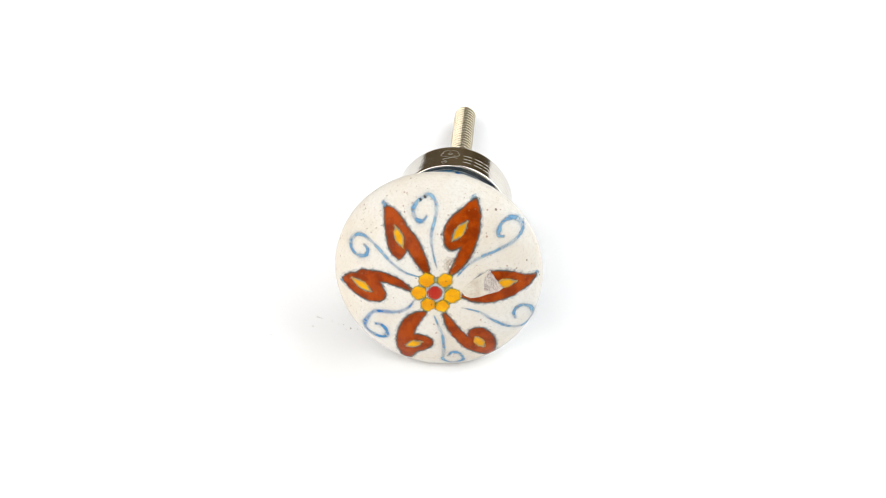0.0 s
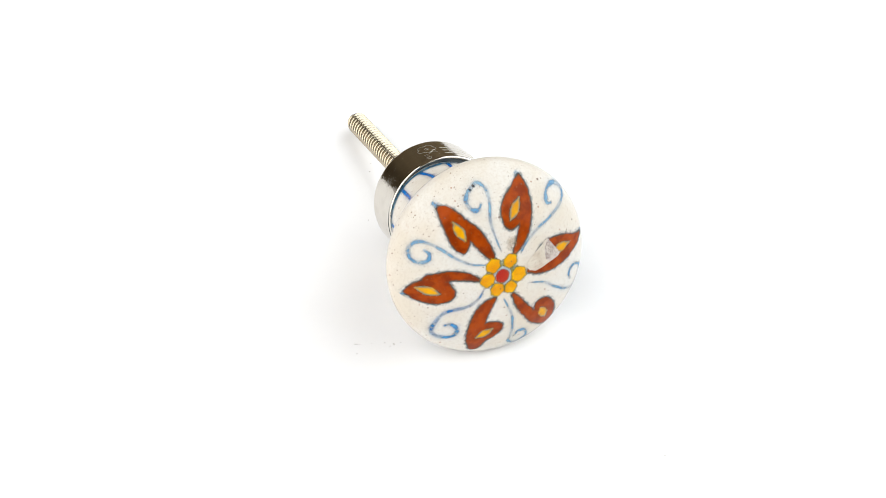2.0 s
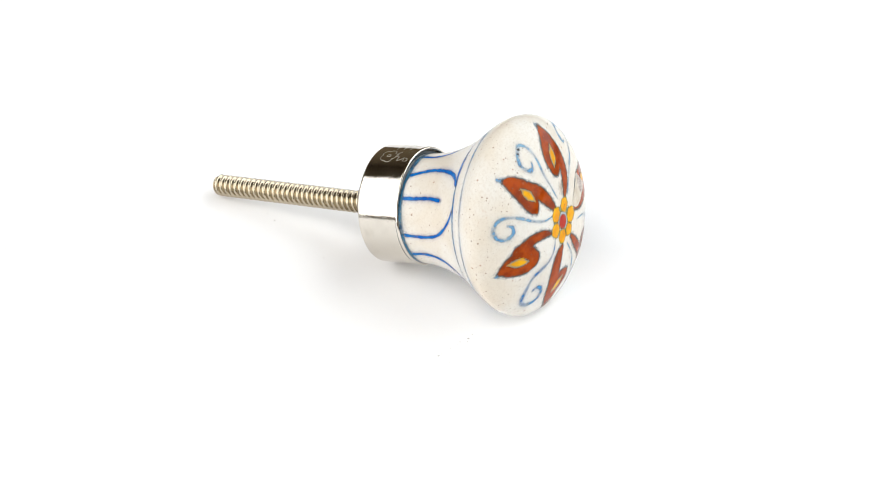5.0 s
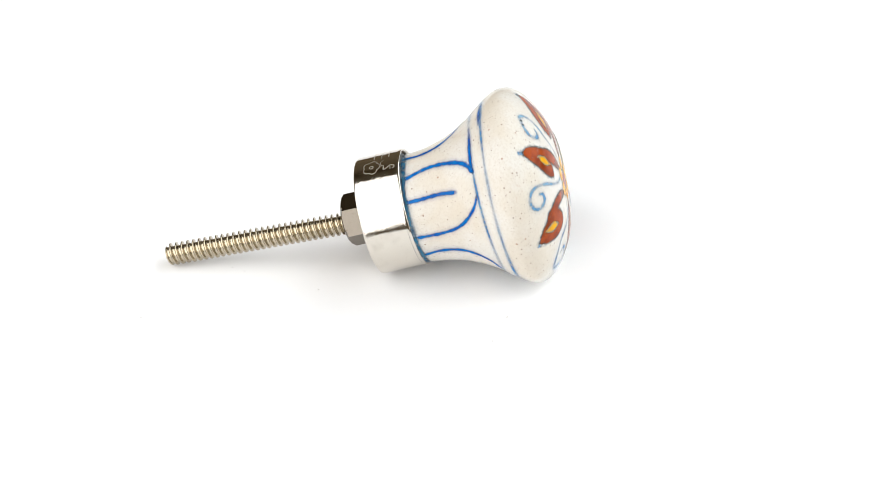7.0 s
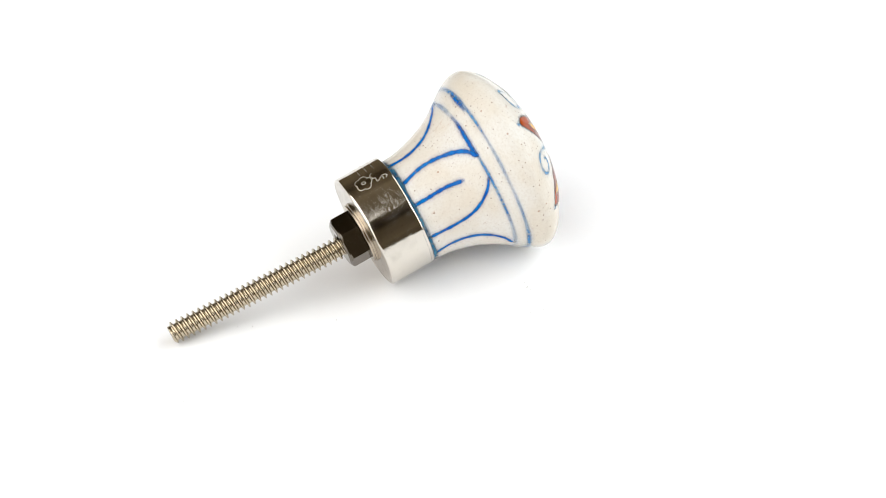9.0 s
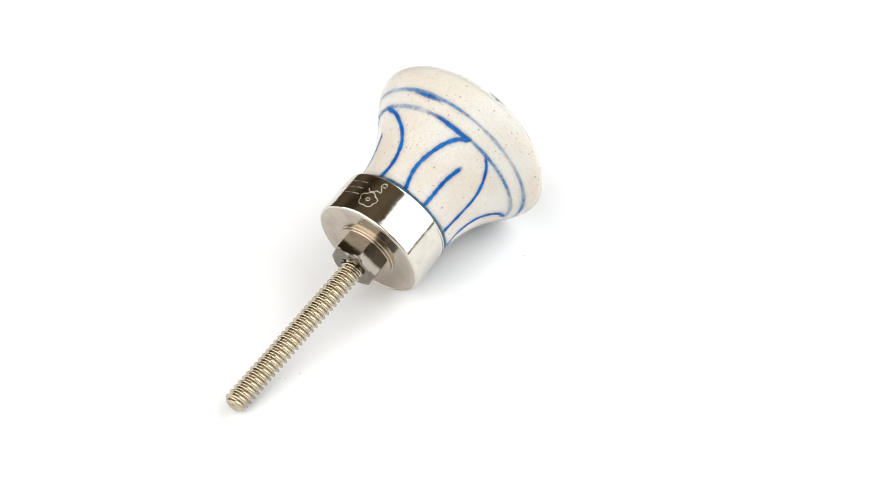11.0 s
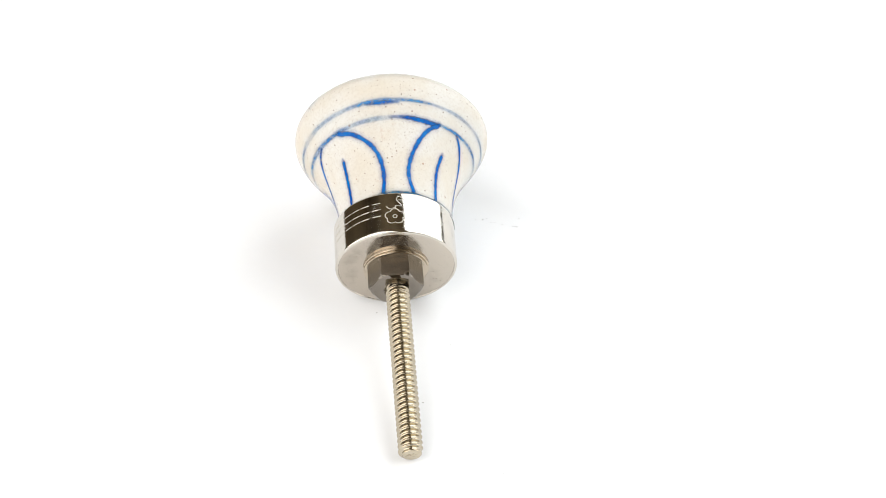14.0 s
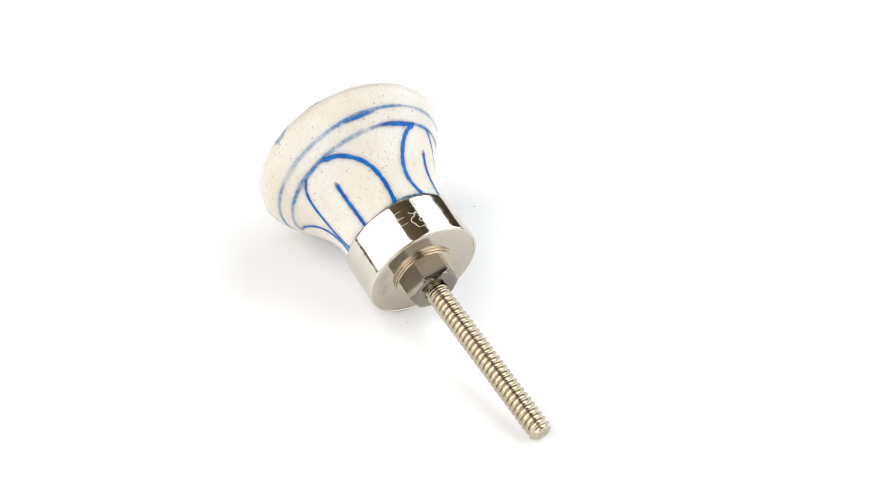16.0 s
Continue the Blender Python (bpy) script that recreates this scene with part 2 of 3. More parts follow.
def spline(points, per=12):
    """A smooth curve through points of any width."""
    p = np.asarray(points, float)
    p = np.vstack([2 * p[0] - p[1], p, 2 * p[-1] - p[-2]])
    out = []
    for i in range(1, len(p) - 2):
        a, b, c, d = p[i - 1:i + 3]
        for u in np.arange(per) / per:
            out.append(0.5 * (2 * b + (c - a) * u + (2 * a - 5 * b + 4 * c - d) * u * u + (3 * b - a - 3 * c + d) * u ** 3))
    out.append(p[-2])
    return np.array(out)


# the dome is level at its apex
_half = spline(CURVE, 12)
PROFILE = _half[np.r_[True, np.diff(_half[:, 1]) != 0]]
WIDEST = int(PROFILE[:, 1].argmax())
FRONT, BACK = PROFILE[:WIDEST + 1], PROFILE[WIDEST:]


def leaned(p):
    """The dome of the hand-thrown head leans back a little to one side."""
    w = np.clip((12.0 - p[..., 2]) / 6.0, 0, 1)
    p[..., 2] += (0.12 - 0.028 * p[..., 0]) * w * w * (3 - 2 * w)
    return p


def on_front(x, y, lift):
    """Points of the dome over (x, y) millimetres from the blossom's middle, lifted off it."""
    x, y = x + 0.33, y - 0.15
    r = np.hypot(x, y)
    s = np.interp(r, FRONT[:, 1], FRONT[:, 0])
    ds = (np.interp(np.minimum(r + 0.05, 19.3), FRONT[:, 1], FRONT[:, 0]) - np.interp(np.maximum(r - 0.05, 0), FRONT[:, 1], FRONT[:, 0])) / 0.1
    q = np.sqrt(1 + ds * ds)
    k = (lift * ds / q) / np.maximum(r, 1e-6)
    return leaned(np.stack([x * (1 + k), y * (1 + k), s - lift / q], -1))


def on_back(s, phi, lift):
    """Points of the flank at s millimetres along and phi radians round."""
    r = np.interp(s, BACK[:, 0], BACK[:, 1])
    dr = (np.interp(s + 0.1, BACK[:, 0], BACK[:, 1]) - np.interp(s - 0.1, BACK[:, 0], BACK[:, 1])) / 0.2
    q = np.sqrt(1 + dr * dr)
    return np.stack([(r + lift / q) * np.cos(phi), (r + lift / q) * np.sin(phi), s - lift * dr / q], -1)


def turned(name, profile, n, material, parent, label="", closed=False, shift=(0, 0)):
    """A turned part on the knob's axis, from (along, radius) millimetres."""
    v, f = lathe([(a, b) for a, b in profile], n, closed)
    v = np.array(v) + (shift[0], shift[1], 0)
    return sheet(name, laid(v), f, material, parent, label)


prof = [(a, max(b, 0.002)) for a, b in PROFILE]
v, f = lathe(prof, 256)
head = sheet("ceramic_head", laid(leaned(np.array(v))), f, CERAMIC, knob, "glazed cream stoneware head with dark specks")


def ribbon_front(name, points, width, material, lift=0.03, density=1.0, label="", taper=0.15):
    """A brush stroke over the dome through (x, y) millimetres."""
    return ribbon(name, spline(points, 10), width, material, density, label, taper, lambda p, l: on_front(p[..., 0], p[..., 1], l), None, lift)


def ribbon(name, path, width, material, density, label, taper, place, scale, lift):
    """width and density: numbers, or functions of the way along the stroke (0 to 1)."""
    n = len(path)
    u = np.linspace(0, 1, n)
    w = np.array([width(a) if callable(width) else width for a in u]) * (np.clip(np.minimum(u, 1 - u) / taper, 0.45, 1) ** 0.5 if taper > 0 else 1)
    w = w * (1 + 0.10 * np.sin(u * 12 * math.pi + n) + 0.07 * np.sin(u * 26 * math.pi + 2))
    dens = np.array([density(a) if callable(density) else density for a in u])
    k = scale(path) if scale else np.ones((n, 2))       # millimetres for a unit of each coordinate
    mm = np.gradient(path, axis=0) * k
    t = mm / np.maximum(np.linalg.norm(mm, axis=1, keepdims=True), 1e-9)
    side = np.stack([-t[:, 1], t[:, 0]], 1)
    across = np.array([-3.4, -1.6, -0.95, -0.5, 0, 0.5, 0.95, 1.6, 3.4])
    film = np.array([0, 0.13, 0.66, 0.97, 1, 0.97, 0.66, 0.13, 0])
    pts = path[:, None] + side[:, None] * (across[None, :, None] * w[:, None, None]) / k[:, None]
    pos = laid(place(pts, lift).reshape(-1, 3))
    end = np.clip(np.minimum(u, 1 - u) * n / 3, 0, 1) if taper > 0 else np.ones(n)
    m = len(across)
    faces = [(i * m + j, i * m + j + 1, (i + 1) * m + j + 1, (i + 1) * m + j) for i in range(n - 1) for j in range(m - 1)]
    vals = (dens * end)[:, None] * film[None]
    return sheet(name, pos, faces, material, head, label, {"paint": vals.ravel(), "edge": np.zeros(vals.size)})


def ribbon_back(name, points, width, material, lift=0.03, density=1.0, label="", taper=0.1):
    """A brush stroke on the flank through (along in millimetres, round in degrees)."""
    path = spline([(a, radians(b)) for a, b in points], 12)
    return ribbon(name, path, width, material, density, label, taper, lambda p, l: on_back(p[..., 0], p[..., 1], l),
                  lambda p: np.stack([np.ones(len(p)), np.interp(p[:, 0], BACK[:, 0], BACK[:, 1])], 1), lift)


def daub(name, strokes, material, lift, parent, label="", cell=0.16, edge_width=0.30, soft=0.20, wobble=0.035, density=1.0):
    """A filled patch of paint on the dome: the union of strokes of (x, y, half width) millimetres."""
    lines = [spline(s, 10) if len(s) > 1 else np.array(s, float) for s in strokes]
    allp = np.vstack(lines)
    x0, y0 = (allp[:, :2] - allp[:, 2:]).min(0) - 0.5
    x1, y1 = (allp[:, :2] + allp[:, 2:]).max(0) + 0.5
    nx, ny = int((x1 - x0) / cell) + 2, int((y1 - y0) / cell) + 2
    gx, gy = np.meshgrid(x0 + cell * np.arange(nx), y0 + cell * np.arange(ny), indexing="ij")
    d = (np.hypot(gx[..., None] - allp[:, 0], gy[..., None] - allp[:, 1]) - allp[:, 2]).min(-1)
    d = d + wobble * (np.sin(gx * 2.9 + gy * 1.3) * np.sin(gy * 3.7 - gx) + 0.6 * np.sin(gx * 7.1) * np.sin(gy * 6.3))
    film = np.clip((soft + 0.10 - d) / (2 * soft), 0, 1)
    film = density * film * film * (3 - 2 * film)
    rim = np.clip(1 + d / edge_width, 0, 1)
    keep = d < 0.45
    keep &= np.hypot(gx + 0.33, gy - 0.15) < 19.2
    index = -np.ones(keep.shape, int)
    index[keep] = np.arange(keep.sum())
    a, b, c, e = index[:-1, :-1], index[1:, :-1], index[1:, 1:], index[:-1, 1:]
    ok = (a >= 0) & (b >= 0) & (c >= 0) & (e >= 0)
    faces = np.stack([a[ok], e[ok], c[ok], b[ok]], 1).tolist()
    pos = laid(on_front(gx[keep], gy[keep], lift))
    return sheet(name, pos, faces, material, parent, label, {"paint": film[keep], "edge": rim[keep]})


# six petals: a body stroke, a tail to the middle, and the yellow eye (x, y, angle, half length)
PETALS = (
    (((-9.2, 14.0, .45), (-8.2, 12.6, 1.5), (-7.3, 10.6, 2.1), (-7.1, 8.0, 1.7), (-6.9, 6.3, .6)),
     ((-6.2, 10.4, 1.5), (-4.4, 8.6, 1.35), (-3.1, 6.2, 1.1), (-2.3, 4.6, .85), (-1.6, 3.1, .35)), (-6.9, 9.7, 112, 1.6)),
    (((6.7, 15.9, .4), (6.0, 14.0, 1.6), (4.0, 11.4, 2.5), (2.9, 9.4, 1.5)),
     ((6.5, 13.6, 1.3), (6.2, 10.5, 1.3), (5.2, 7.4, 1.1), (3.8, 5.0, .85), (2.6, 3.4, .4)), (4.1, 11.2, 50, 1.8)),
    (((17.4, 1.2, .4), (15.2, .6, 1.5), (12.2, .9, 2.5), (10.0, 1.4, 2.2), (8.3, 1.9, 1.1)),
     ((13.2, -.4, 1.5), (10.0, -1.4, 1.1), (7.0, -1.5, .8), (4.9, -1.1, .35)), (12.2, 1.05, 0, 1.9)),
    (((-17.4, -.8, .5), (-15.4, -.7, 1.9), (-13.0, -.9, 2.7), (-11.2, -1.7, 1.7)),
     ((-13.4, .9, 1.6), (-10.3, 1.75, 1.0), (-7.5, 1.2, .8), (-5.0, -.1, .35)), (-14.1, -.7, -24, 1.8)),
    (((-6.1, -15.6, 1.2), (-5.6, -13.0, 2.2), (-4.0, -12.0, 2.2), (-2.6, -11.7, 1.6)),
     ((-6.1, -12.4, 1.8), (-5.8, -9.2, 1.5), (-4.4, -6.4, 1.2), (-2.5, -4.9, .45)), (-4.6, -12.4, 28, 1.5)),
    (((9.0, -14.4, 1.3), (8.9, -12.0, 1.6), (7.8, -10.1, 1.8), (6.9, -9.4, 1.3)),
     ((8.2, -13.8, 1.4), (6.0, -12.2, 1.3), (4.3, -10.2, 1.0), (2.6, -7.6, .9), (1.4, -5.1, .4)), (7.6, -11.7, 115, 1.4)),
)
for body, tail, (ex, ey, turn, reach) in PETALS:
    petal = daub("petal", (body, tail), BROWN, 0.05, head, "hand-painted rust brown petal", wobble=0.06)
    bleed = [tuple((x, y, w + 0.28) for x, y, w in way) for way in (body, tail)]
    daub("petal_bleed", bleed, HALO, 0.02, petal, "pale blue bleed of colour round the petal", 0.18, 0.3, 0.42, 0.16, 0.5)
    c_, s_ = math.cos(radians(turn)) * reach, math.sin(radians(turn)) * reach
    daub("petal_eye", (((ex - 1.15 * c_, ey - 1.15 * s_, .14), (ex, ey, .84), (ex + 1.15 * c_, ey + 1.15 * s_, .14)),), EYE_YELLOW, 0.08, petal, "yellow eye outlined in grey olive", 0.10, 0.42, 0.20, 0.05)
# pale blue points of the petals
for tip in (((-10.3, 15.2), (-9.7, 14.6), (-9.1, 13.9)), ((6.3, 17.0), (6.5, 16.4), (6.7, 15.7)), ((18.2, 1.9), (17.8, 1.5), (17.2, 1.2)), ((-18.4, -1.6), (-18.0, -1.2), (-17.4, -.8))):
    ribbon_front("petal_point", tip, 0.38, PALE, 0.03, 0.55)

# the blossom in the middle
daub("blossom_ground", (((-.3, -.7, 3.1), (-.2, -.6, 3.1)),), GREENISH, 0.04, head, "olive wash under the blossom", 0.16, 1.0, 0.45, 0.25)
for bx, by, br in ((-1.85, 1.85, 1.26), (1.55, 1.95, 1.18), (2.85, -1.15, 1.34), (.95, -3.35, 1.06), (-1.65, -3.15, 1.15), (-3.3, -.8, 1.24)):
    daub("blossom_dot", (((bx - .12, by, br), (bx + .12, by + .16, br)),), YELLOW, 0.07, head, "yellow dot", 0.11, 0.18, 0.34, 0.10)
daub("blossom_ring", (((-.45, -.7, 1.7), (-.3, -.5, 1.7)),), HALO, 0.055, head, "blue grey ring round the red dot", 0.14, 0.3, 0.30, 0.12)
daub("blossom_heart", (((-.45, -.7, 1.22), (-.3, -.5, 1.22)),), RED, 0.07, head, "red dot in the middle", 0.11, 0.28, 0.20, 0.05)

# six pale blue scrolls
SCROLLS = (
    ((0.1, 4.0), (-.7, 7.6), (-1.0, 10.6), (-.3, 13.5), (-.3, 15.8), (-1.5, 17.0), (-3.2, 16.2), (-4.4, 14.6), (-3.8, 13.0), (-2.6, 12.8), (-1.7, 14.0)),
    ((3.5, 2.6), (5.3, 4.8), (8.0, 6.5), (11.3, 7.6), (14.1, 8.8), (15.3, 10.4), (14.3, 12.0), (12.6, 12.5), (11.3, 11.6), (11.1, 10.0), (12.3, 9.6)),
    ((4.2, -3.4), (7.7, -4.5), (10.3, -6.7), (13.2, -8.8), (15.9, -9.3), (17.3, -7.6), (16.9, -5.4), (15.3, -4.3), (13.9, -5.4), (14.3, -7.4)),
    ((-.7, -5.0), (.1, -7.3), (.9, -10.1), (.9, -14.4), (.6, -16.4), (2.3, -17.7), (4.3, -16.8), (3.9, -14.8), (2.4, -14.3), (1.6, -15.9)),
    ((-4.0, -2.0), (-5.3, -3.9), (-7.4, -5.1), (-11.0, -5.6), (-12.6, -6.7), (-13.9, -9.3), (-13.6, -11.0), (-11.7, -12.0), (-9.9, -11.6), (-9.7, -9.9), (-10.7, -8.8), (-12.2, -9.0)),
    ((-2.4, 2.3), (-5.5, 3.1), (-8.0, 4.6), (-10.4, 6.8), (-12.4, 8.3), (-14.3, 8.8), (-15.8, 7.8), (-16.1, 6.2), (-15.0, 5.0), (-13.4, 5.2), (-12.8, 6.5), (-13.8, 7.4)),
)
for k, way in enumerate(SCROLLS):
    heavy = 0.33 if k != 4 else 0.38
    ribbon_front("scroll", way, lambda a, h=heavy: h * (0.70 + 0.40 * a), RING if k == 4 else PALE, 0.03, lambda a: 0.46 + 0.26 * a + 0.15 * math.sin(a * 31), "thin pale blue brushed scroll")

for dx, dy, dr in ((-3.2, 16.2, .05), (-2.4, 16.7, .09)):
    daub("ink_dot", (((dx, dy, dr), (dx + .15, dy - .1, dr)),), INK, 0.06, head, "small dark speck on the scroll", 0.07, 0.3, 0.10, 0.03)

# chipped patch of glaze beside one petal
def chip(name, corners, material, label, height, rough):
    """A raised flake of broken glaze over the dome, inside the given corners."""
    corners = np.array(corners)
    mid = corners.mean(0)
    n = len(corners)
    fine = np.vstack([corners[i] + (corners[(i + 1) % n] - corners[i]) * u for i in range(n) for u in (0, .25, .5, .75)])
    dice = np.random.default_rng(3)
    verts, faces, nf = [], [], len(fine)
    for k, q in enumerate((1.0, 0.97, 0.75, 0.5, 0.25, 0.02)):
        xy = mid + (fine - mid) * q
        lift = height * 0.9 if k == 0 else height + dice.uniform(-1, 1, nf) * rough * (k > 1)
        verts.append(on_front(xy[:, 0], xy[:, 1], lift))
        if k:
            faces += [((k - 1) * nf + i, k * nf + i, k * nf + (i + 1) % nf, (k - 1) * nf + (i + 1) % nf) for i in range(nf)]
    return sheet(name, laid(np.vstack(verts)), faces, material, head, label, smooth=False)


daub("smudge", (((1.7, 4.6, .3), (2.3, 5.8, .5), (2.9, 5.4, .3)),), SMUDGE, 0.06, head, "brownish smudge in the glaze", 0.14, 0.3, 0.8, 0.3, 0.40)
chip("glaze_chip", ((9.4, 4.0), (8.3, 3.3), (7.2, 2.6), (6.0, 1.7), (4.9, .7), (4.6, -.2), (5.0, -1.0), (6.2, -1.5), (7.8, -1.25), (9.5, -.65), (9.2, 1.0)), CHIP, "rough pale chip in the glaze", 0.10, 0.025)
chip("brown_grained_chip", ((9.5, 4.1), (10.7, 2.1), (11.9, .2), (11.3, -.4), (9.4, -.75), (8.6, .1), (8.5, 1.9), (8.9, 3.2)), CHIP_DARK, "rough pale chip with dark brown grains", 0.135, 0.04)

# flank: two rings, four arches of two strokes each, a stroke in each arch
ALL_ROUND = np.linspace(0, 360, 49)


def ring_line(s, wave):
    pts = [(s + 0.18 * math.sin(radians(p) + wave) + 0.08 * math.sin(radians(3 * p)), p) for p in ALL_ROUND]
    ribbon_back("ring_line", pts, lambda a: 0.27 + 0.05 * math.sin(a * 4 * math.pi), RING, 0.03,
                lambda a: 0.47 + 0.16 * math.sin(a * 6 * math.pi + wave) + 0.10 * math.sin(a * 22 * math.pi), "thin blue brushed ring", 0)


ring_line(12.7, 3.3)
ring_line(15.1, 0.0)
ribbon_back("ring_accent", ((12.72, 74), (12.80, 82), (12.80, 90), (12.85, 98)), lambda a: 0.31, BLUE, 0.04, lambda a: 0.78 * math.sin(math.pi * a) ** 0.8, "dark start of the ring stroke", 0.5)
ribbon_back("ring_accent", ((15.15, 88), (15.20, 100), (15.45, 112), (15.50, 122), (15.25, 128)), lambda a: 0.27 + 0.04 * a, BLUE, 0.04, lambda a: min(1.0, 0.15 + 2.2 * a), "dark start of the ring stroke", 0.3)
HALVES = (  # degrees round at the foot, the belly, the middle, the shoulder and the crown
    (111, 104.5, 109, 118, 128), (173.5, 172.5, 166, 152.5, 141), (78, 80.5, 76, 62, 46), (4, 1, 8, 19, 32),
    (201, 194.5, 195, 203, 214), (266, 264, 259, 249, 238), (292, 286, 291, 300, 312), (356, 357, 352, 340, 328))
for k, half in enumerate(HALVES):
    pts = list(zip((30.6, 25.2, 20.6, 16.9, 15.2), half))
    if k % 2:       # the second limb of each arch runs out thin and pale
        ribbon_back("arch_stroke", pts, lambda a: 0.29 - 0.10 * a * a, BLUE, 0.045, lambda a: 1.0 - 0.45 * max(0.0, a - 0.75) / 0.25, "cobalt blue brushed arch", 0.05)
    else:
        ribbon_back("arch_stroke", pts, lambda a: 0.30 + 0.06 * math.sin(math.pi * a), BLUE, 0.045, 1.0, "cobalt blue brushed arch", 0.05)
for foot, mid_, end in ((135, 134.5, 137), (40, 41, 44), (231, 231, 232), (322, 322, 323)):
    ribbon_back("centre_stroke", ((30.6, foot), (27, foot), (23.4, mid_), (19.2, end)), lambda a: 0.32 + 0.02 * a, BLUE, 0.04, 1.0, "short cobalt blue stroke", 0.03)
# wash at the foot of the neck, with the lip's shadow painted in
ribbon_back("foot_wash_shade", [(30.05 + 0.16 * math.sin(radians(3 * p)), p) for p in ALL_ROUND], lambda a: 0.42 + 0.08 * math.sin(a * 10 * math.pi), TEAL, 0.05, lambda a: 0.85 + 0.12 * math.sin(a * 8 * math.pi), "blue grey wash with painted lip shadow at the collar", 0)

# collar, washers, nut, screw
COL = (0.55, 0.25)
R_COL = 11.72
cup = [(33.5, 10.2), (33.5, 11.05), (30.8, 11.12), (30.45, 11.25), (30.35, 11.45), (30.45, 11.64), (30.7, R_COL), (30.9, R_COL), (31.4, R_COL), (35.0, R_COL), (38.7, R_COL),
       (39.2, R_COL), (39.38, R_COL), (39.56, R_COL - 0.05), (39.66, R_COL - 0.16), (39.7, R_COL - 0.32), (39.7, R_COL - 0.50)]
collar = turned("collar", cup, 192, NICKEL, knob, "polished nickel collar", shift=COL)
turned("collar_back", [(39.7, R_COL - 0.50), (39.60, R_COL - 0.54), (39.60, R_COL - 0.64), (39.7, R_COL - 0.70), (39.7, R_COL - 0.9), (39.71, 8.5), (39.7, 5.0), (39.7, 2.0)], 128, NICKEL_BACK, collar, "satin back of the collar", shift=COL)


# an added dark ring: the shaded gap between lip and ceramic, put in as colour
turned("lip_shade_ring", [(31.0, 10.3), (30.85, 10.9), (31.0, 11.25)], 96, LIP_SHADE, collar, "dark ring standing in for shade inside the collar's lip", shift=(0, 0.2))


def disc_profile(a, b, r_in, r):
    return [(a, r_in), (a, r - 0.05), (a + 0.04, r), (b - 0.07, r), (b, r - 0.08), (b, r_in)]


NUT_AT = (0.80, 0.20)
turned("washer", disc_profile(39.71, 40.15, 2.3, 6.35), 96, BRASSY, knob, "thin brassy washer", shift=(0.6, 0.45)).data.polygons.foreach_set("use_smooth", [False] * 480)
turned("washer", disc_profile(40.17, 40.60, 2.3, 6.12), 96, BRASSY, knob, "thin dulled washer", shift=(0.7, 0.40)).data.polygons.foreach_set("use_smooth", [False] * 480)


def nut_mesh(s0, s1, flat, hole):
    """A chamfered hexagon nut, one flat upwards."""
    n = 72
    prof = ((s0, 0.70), (s0 + 0.06, 0.85), (s1 - 0.9, 0.85), (s1 - 0.62, 0.66), (s1 - 0.30, 0.22), (s1, -0.35))
    verts, faces = [], []
    for s, grow in prof:
        for i in range(n):
            a = 2 * math.pi * i / n
            k = (a - math.pi / 2 + math.pi / 6) % (math.pi / 3) - math.pi / 6
            r = min(flat / math.cos(k), flat + grow)
            verts.append((r * math.cos(a), r * math.sin(a), s))
    for s in (s1 - 0.02, s1 - 0.5):
        for i in range(n):
            a = 2 * math.pi * i / n
            r = hole + (0.45 if s > s1 - 0.1 else 0)
            verts.append((r * math.cos(a), r * math.sin(a), s))
    for j in range(len(prof) + 1):
        faces += [(j * n + i, j * n + (i + 1) % n, (j + 1) * n + (i + 1) % n, (j + 1) * n + i) for i in range(n)]
    return np.array(verts), faces


v, f = nut_mesh(40.62, 44.9, 4.60, 2.0)
sheet("hex_nut", laid(v + (NUT_AT[0], NUT_AT[1], 0)), f, STEEL_NUT, knob, "worn dark grey steel hexagon nut", smooth=False)


def screw_mesh(s0, s1, crest, root, pitch):
    n, step = 64, pitch / 16
    rows = int((s1 - s0) / step)
    verts, faces = [], []
    for j in range(rows + 1):
        s = s0 + (s1 - s0) * j / rows
        k = (s - 42.0) / (81.5 - 42.0)
        cx, cy = 0.65 + (0.0 - 0.65) * k, -0.42 + (2.15 + 0.42) * k
        for i in range(n):
            a = 2 * math.pi * i / n
            u = (s / pitch + a / (2 * math.pi)) % 1.0
            w = abs(2 * u - 1)      # cut thread: a narrow crest, steep flanks, a wide rounded root
            h = min(1.0, max(0.0, (w - 0.36) / 0.52))
            r = root + (crest - root) * (0.2 * w * w + 0.8 * h * h * (3 - 2 * h))
            r = min(r, crest - 0.55 + (s1 - s) * 0.9)
            verts.append((cx + r * math.cos(a), cy + r * math.sin(a), s))
    for j in range(rows):
        faces += [(j * n + i, j * n + (i + 1) % n, (j + 1) * n + (i + 1) % n, (j + 1) * n + i) for i in range(n)]
    last = rows * n
    c = np.mean(verts[last:], axis=0)
    for q, dz in ((0.8, 0.12), (0.4, 0.02), (0.02, 0.05)):
        ring0 = len(verts)
        for i in range(n):
            p = np.array(verts[last + i])
            w = c + (p - c) * q
            verts.append((w[0], w[1], s1 + dz + 0.04 * math.sin(i * 0.7)))
        prev = last if q == 0.8 else ring0 - n
        faces += [(prev + i, prev + (i + 1) % n, ring0 + (i + 1) % n, ring0 + i) for i in range(n)]
    return np.array(verts), faces


v, f = screw_mesh(39.5, 82.0, 2.30, 1.62, 1.195)
sheet("screw", laid(v), f, SCREW, knob, "plated steel screw with a coarse thread")


# engraved mark on the collar: a five-lobed flower and bars for the lettering
def on_collar(s, phi, lift):
    return np.stack([(R_COL + lift) * np.cos(phi) + COL[0], (R_COL + lift) * np.sin(phi) + COL[1], s], -1)


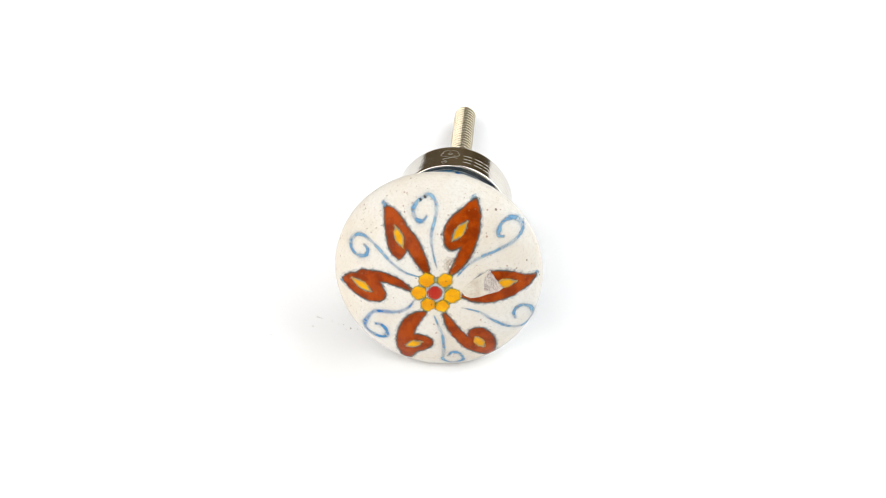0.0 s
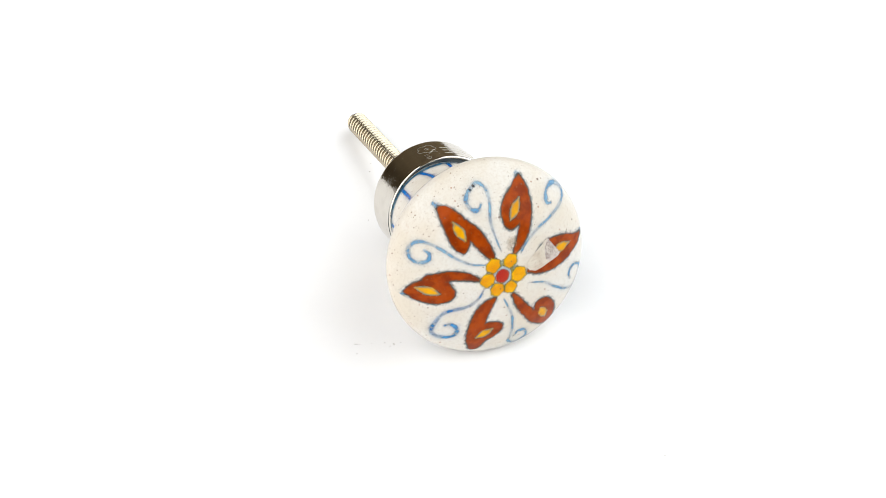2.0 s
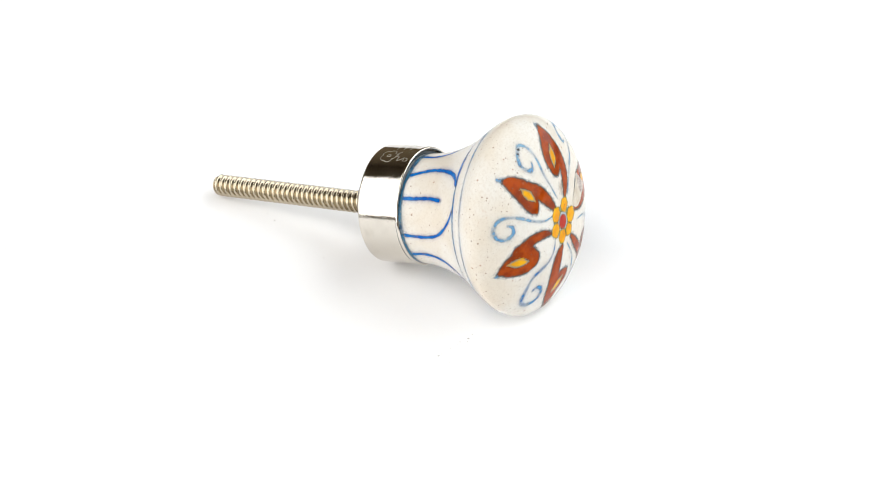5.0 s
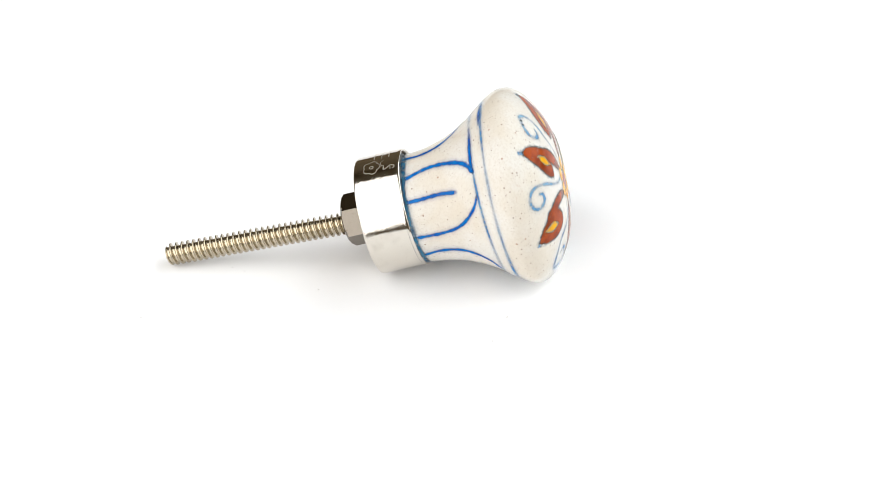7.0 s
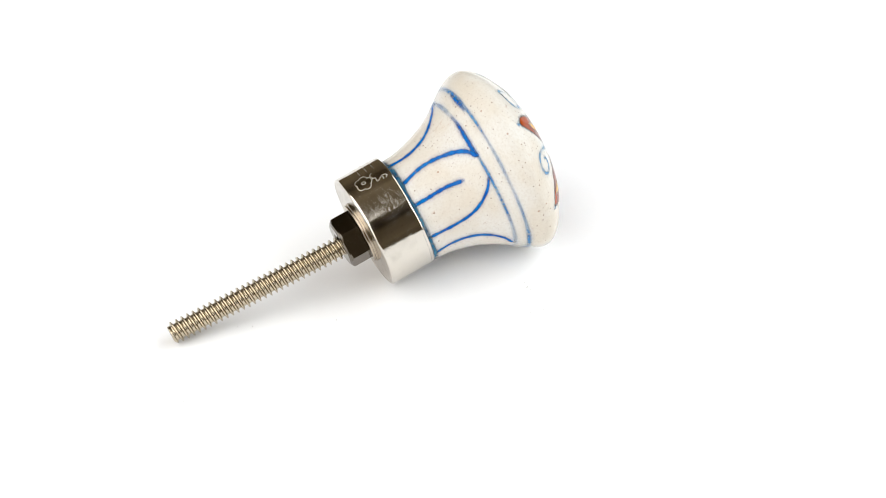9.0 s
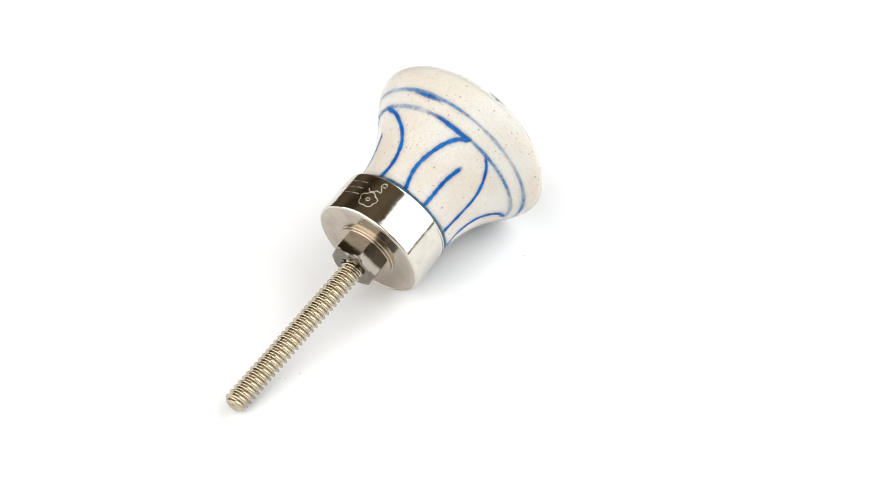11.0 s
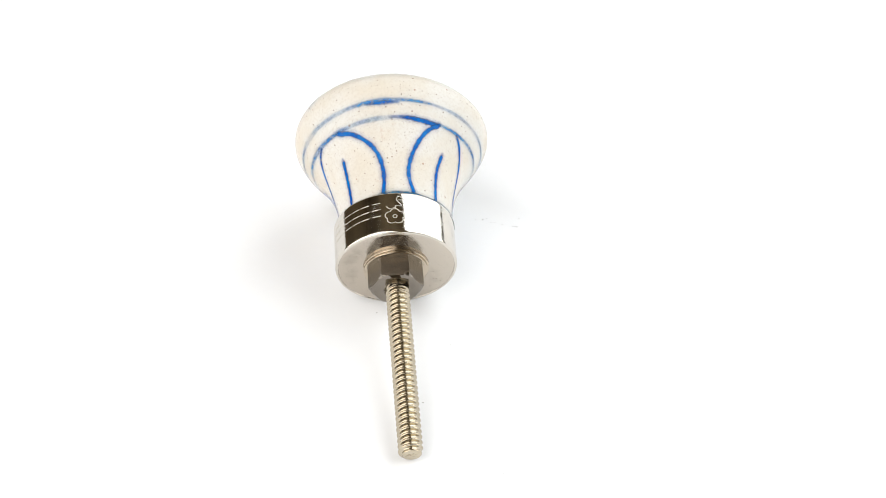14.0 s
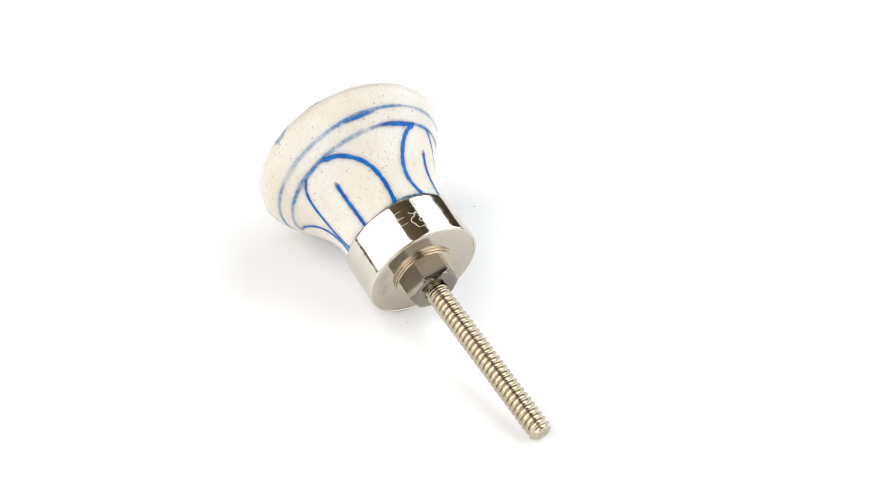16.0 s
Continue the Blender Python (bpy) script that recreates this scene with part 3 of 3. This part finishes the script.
def groove(name, path, half, label=""):
    """A scratched line on the collar through (along mm, round mm)."""
    path = np.asarray(path, float)
    t = np.gradient(path, axis=0)
    t /= np.maximum(np.linalg.norm(t, axis=1, keepdims=True), 1e-9)
    side = np.stack([-t[:, 1], t[:, 0]], 1)
    rows = []
    for o, lift in ((-half, 0.003), (-half * 0.5, 0.035), (half * 0.5, 0.035), (half, 0.003)):
        q = path + side * o
        rows.append(on_collar(q[:, 0], q[:, 1] / R_COL, lift))
    pts = np.stack(rows, 1).reshape(-1, 3)
    faces = [(i * 4 + j, i * 4 + j + 1, (i + 1) * 4 + j + 1, (i + 1) * 4 + j) for i in range(len(path) - 1) for j in range(3)]
    return sheet(name, laid(pts), faces, ENGRAVED, collar, label)


def along(p, q, n=6):
    return [(p[0] + (q[0] - p[0]) * i / n, p[1] + (q[1] - p[1]) * i / n) for i in range(n + 1)]


F_S, F_A = 36.0, radians(91.5) * R_COL
loop = []
for i in range(81):
    a = 2 * math.pi * i / 80
    r = 1.32 + 0.42 * abs(math.sin(2.5 * a)) ** 0.7
    loop.append((F_S + r * math.cos(a), F_A + r * 1.1 * math.sin(a)))
groove("engraved_flower", loop, 0.085, "engraved outline of a small flower")
groove("engraved_flower_eye", [(F_S + 0.38 * math.cos(radians(18 * i)), F_A + 0.38 * math.sin(radians(18 * i))) for i in range(21)], 0.08)
groove("engraved_stem", along((34.4, F_A + 0.1), (33.5, F_A + 0.2)), 0.10)
groove("engraved_leaf", spline(((33.9, F_A + 0.2), (34.2, F_A - 0.9), (33.6, F_A - 1.5)), 6), 0.09)
groove("engraved_leaf", along((33.5, F_A + 0.2), (33.6, F_A + 1.3), 4) + along((33.2, F_A + 1.25), (32.3, F_A + 0.5), 4) + along((32.2, F_A + 0.8), (32.2, F_A + 1.5), 4), 0.10)
groove("engraved_leaf", along((32.3, F_A + 0.4), (31.5, F_A + 0.6), 4) + along((31.3, F_A + 1.1), (31.8, F_A + 1.5), 4), 0.09)
for deg in (74.5, 63, 53, 42.5, 32.5, 22.5):
    c = radians(deg) * R_COL
    for off in (-1.0, 0.0, 1.0):
        groove("engraved_bar", along((34.1 + off * 1.5, c - 0.85), (34.1 + off * 1.5, c + 0.85)), 0.09)


# ---- turning ----
def motions():
    rate = 13.40
    for thing, z in ((knob, 0.0), (grit, 0.0), (turntable, TABLE_Z)):
        walk(thing, [(t, pose(0, 0, z, 0, 0, rate * t)) for t in range(17)])


motions()
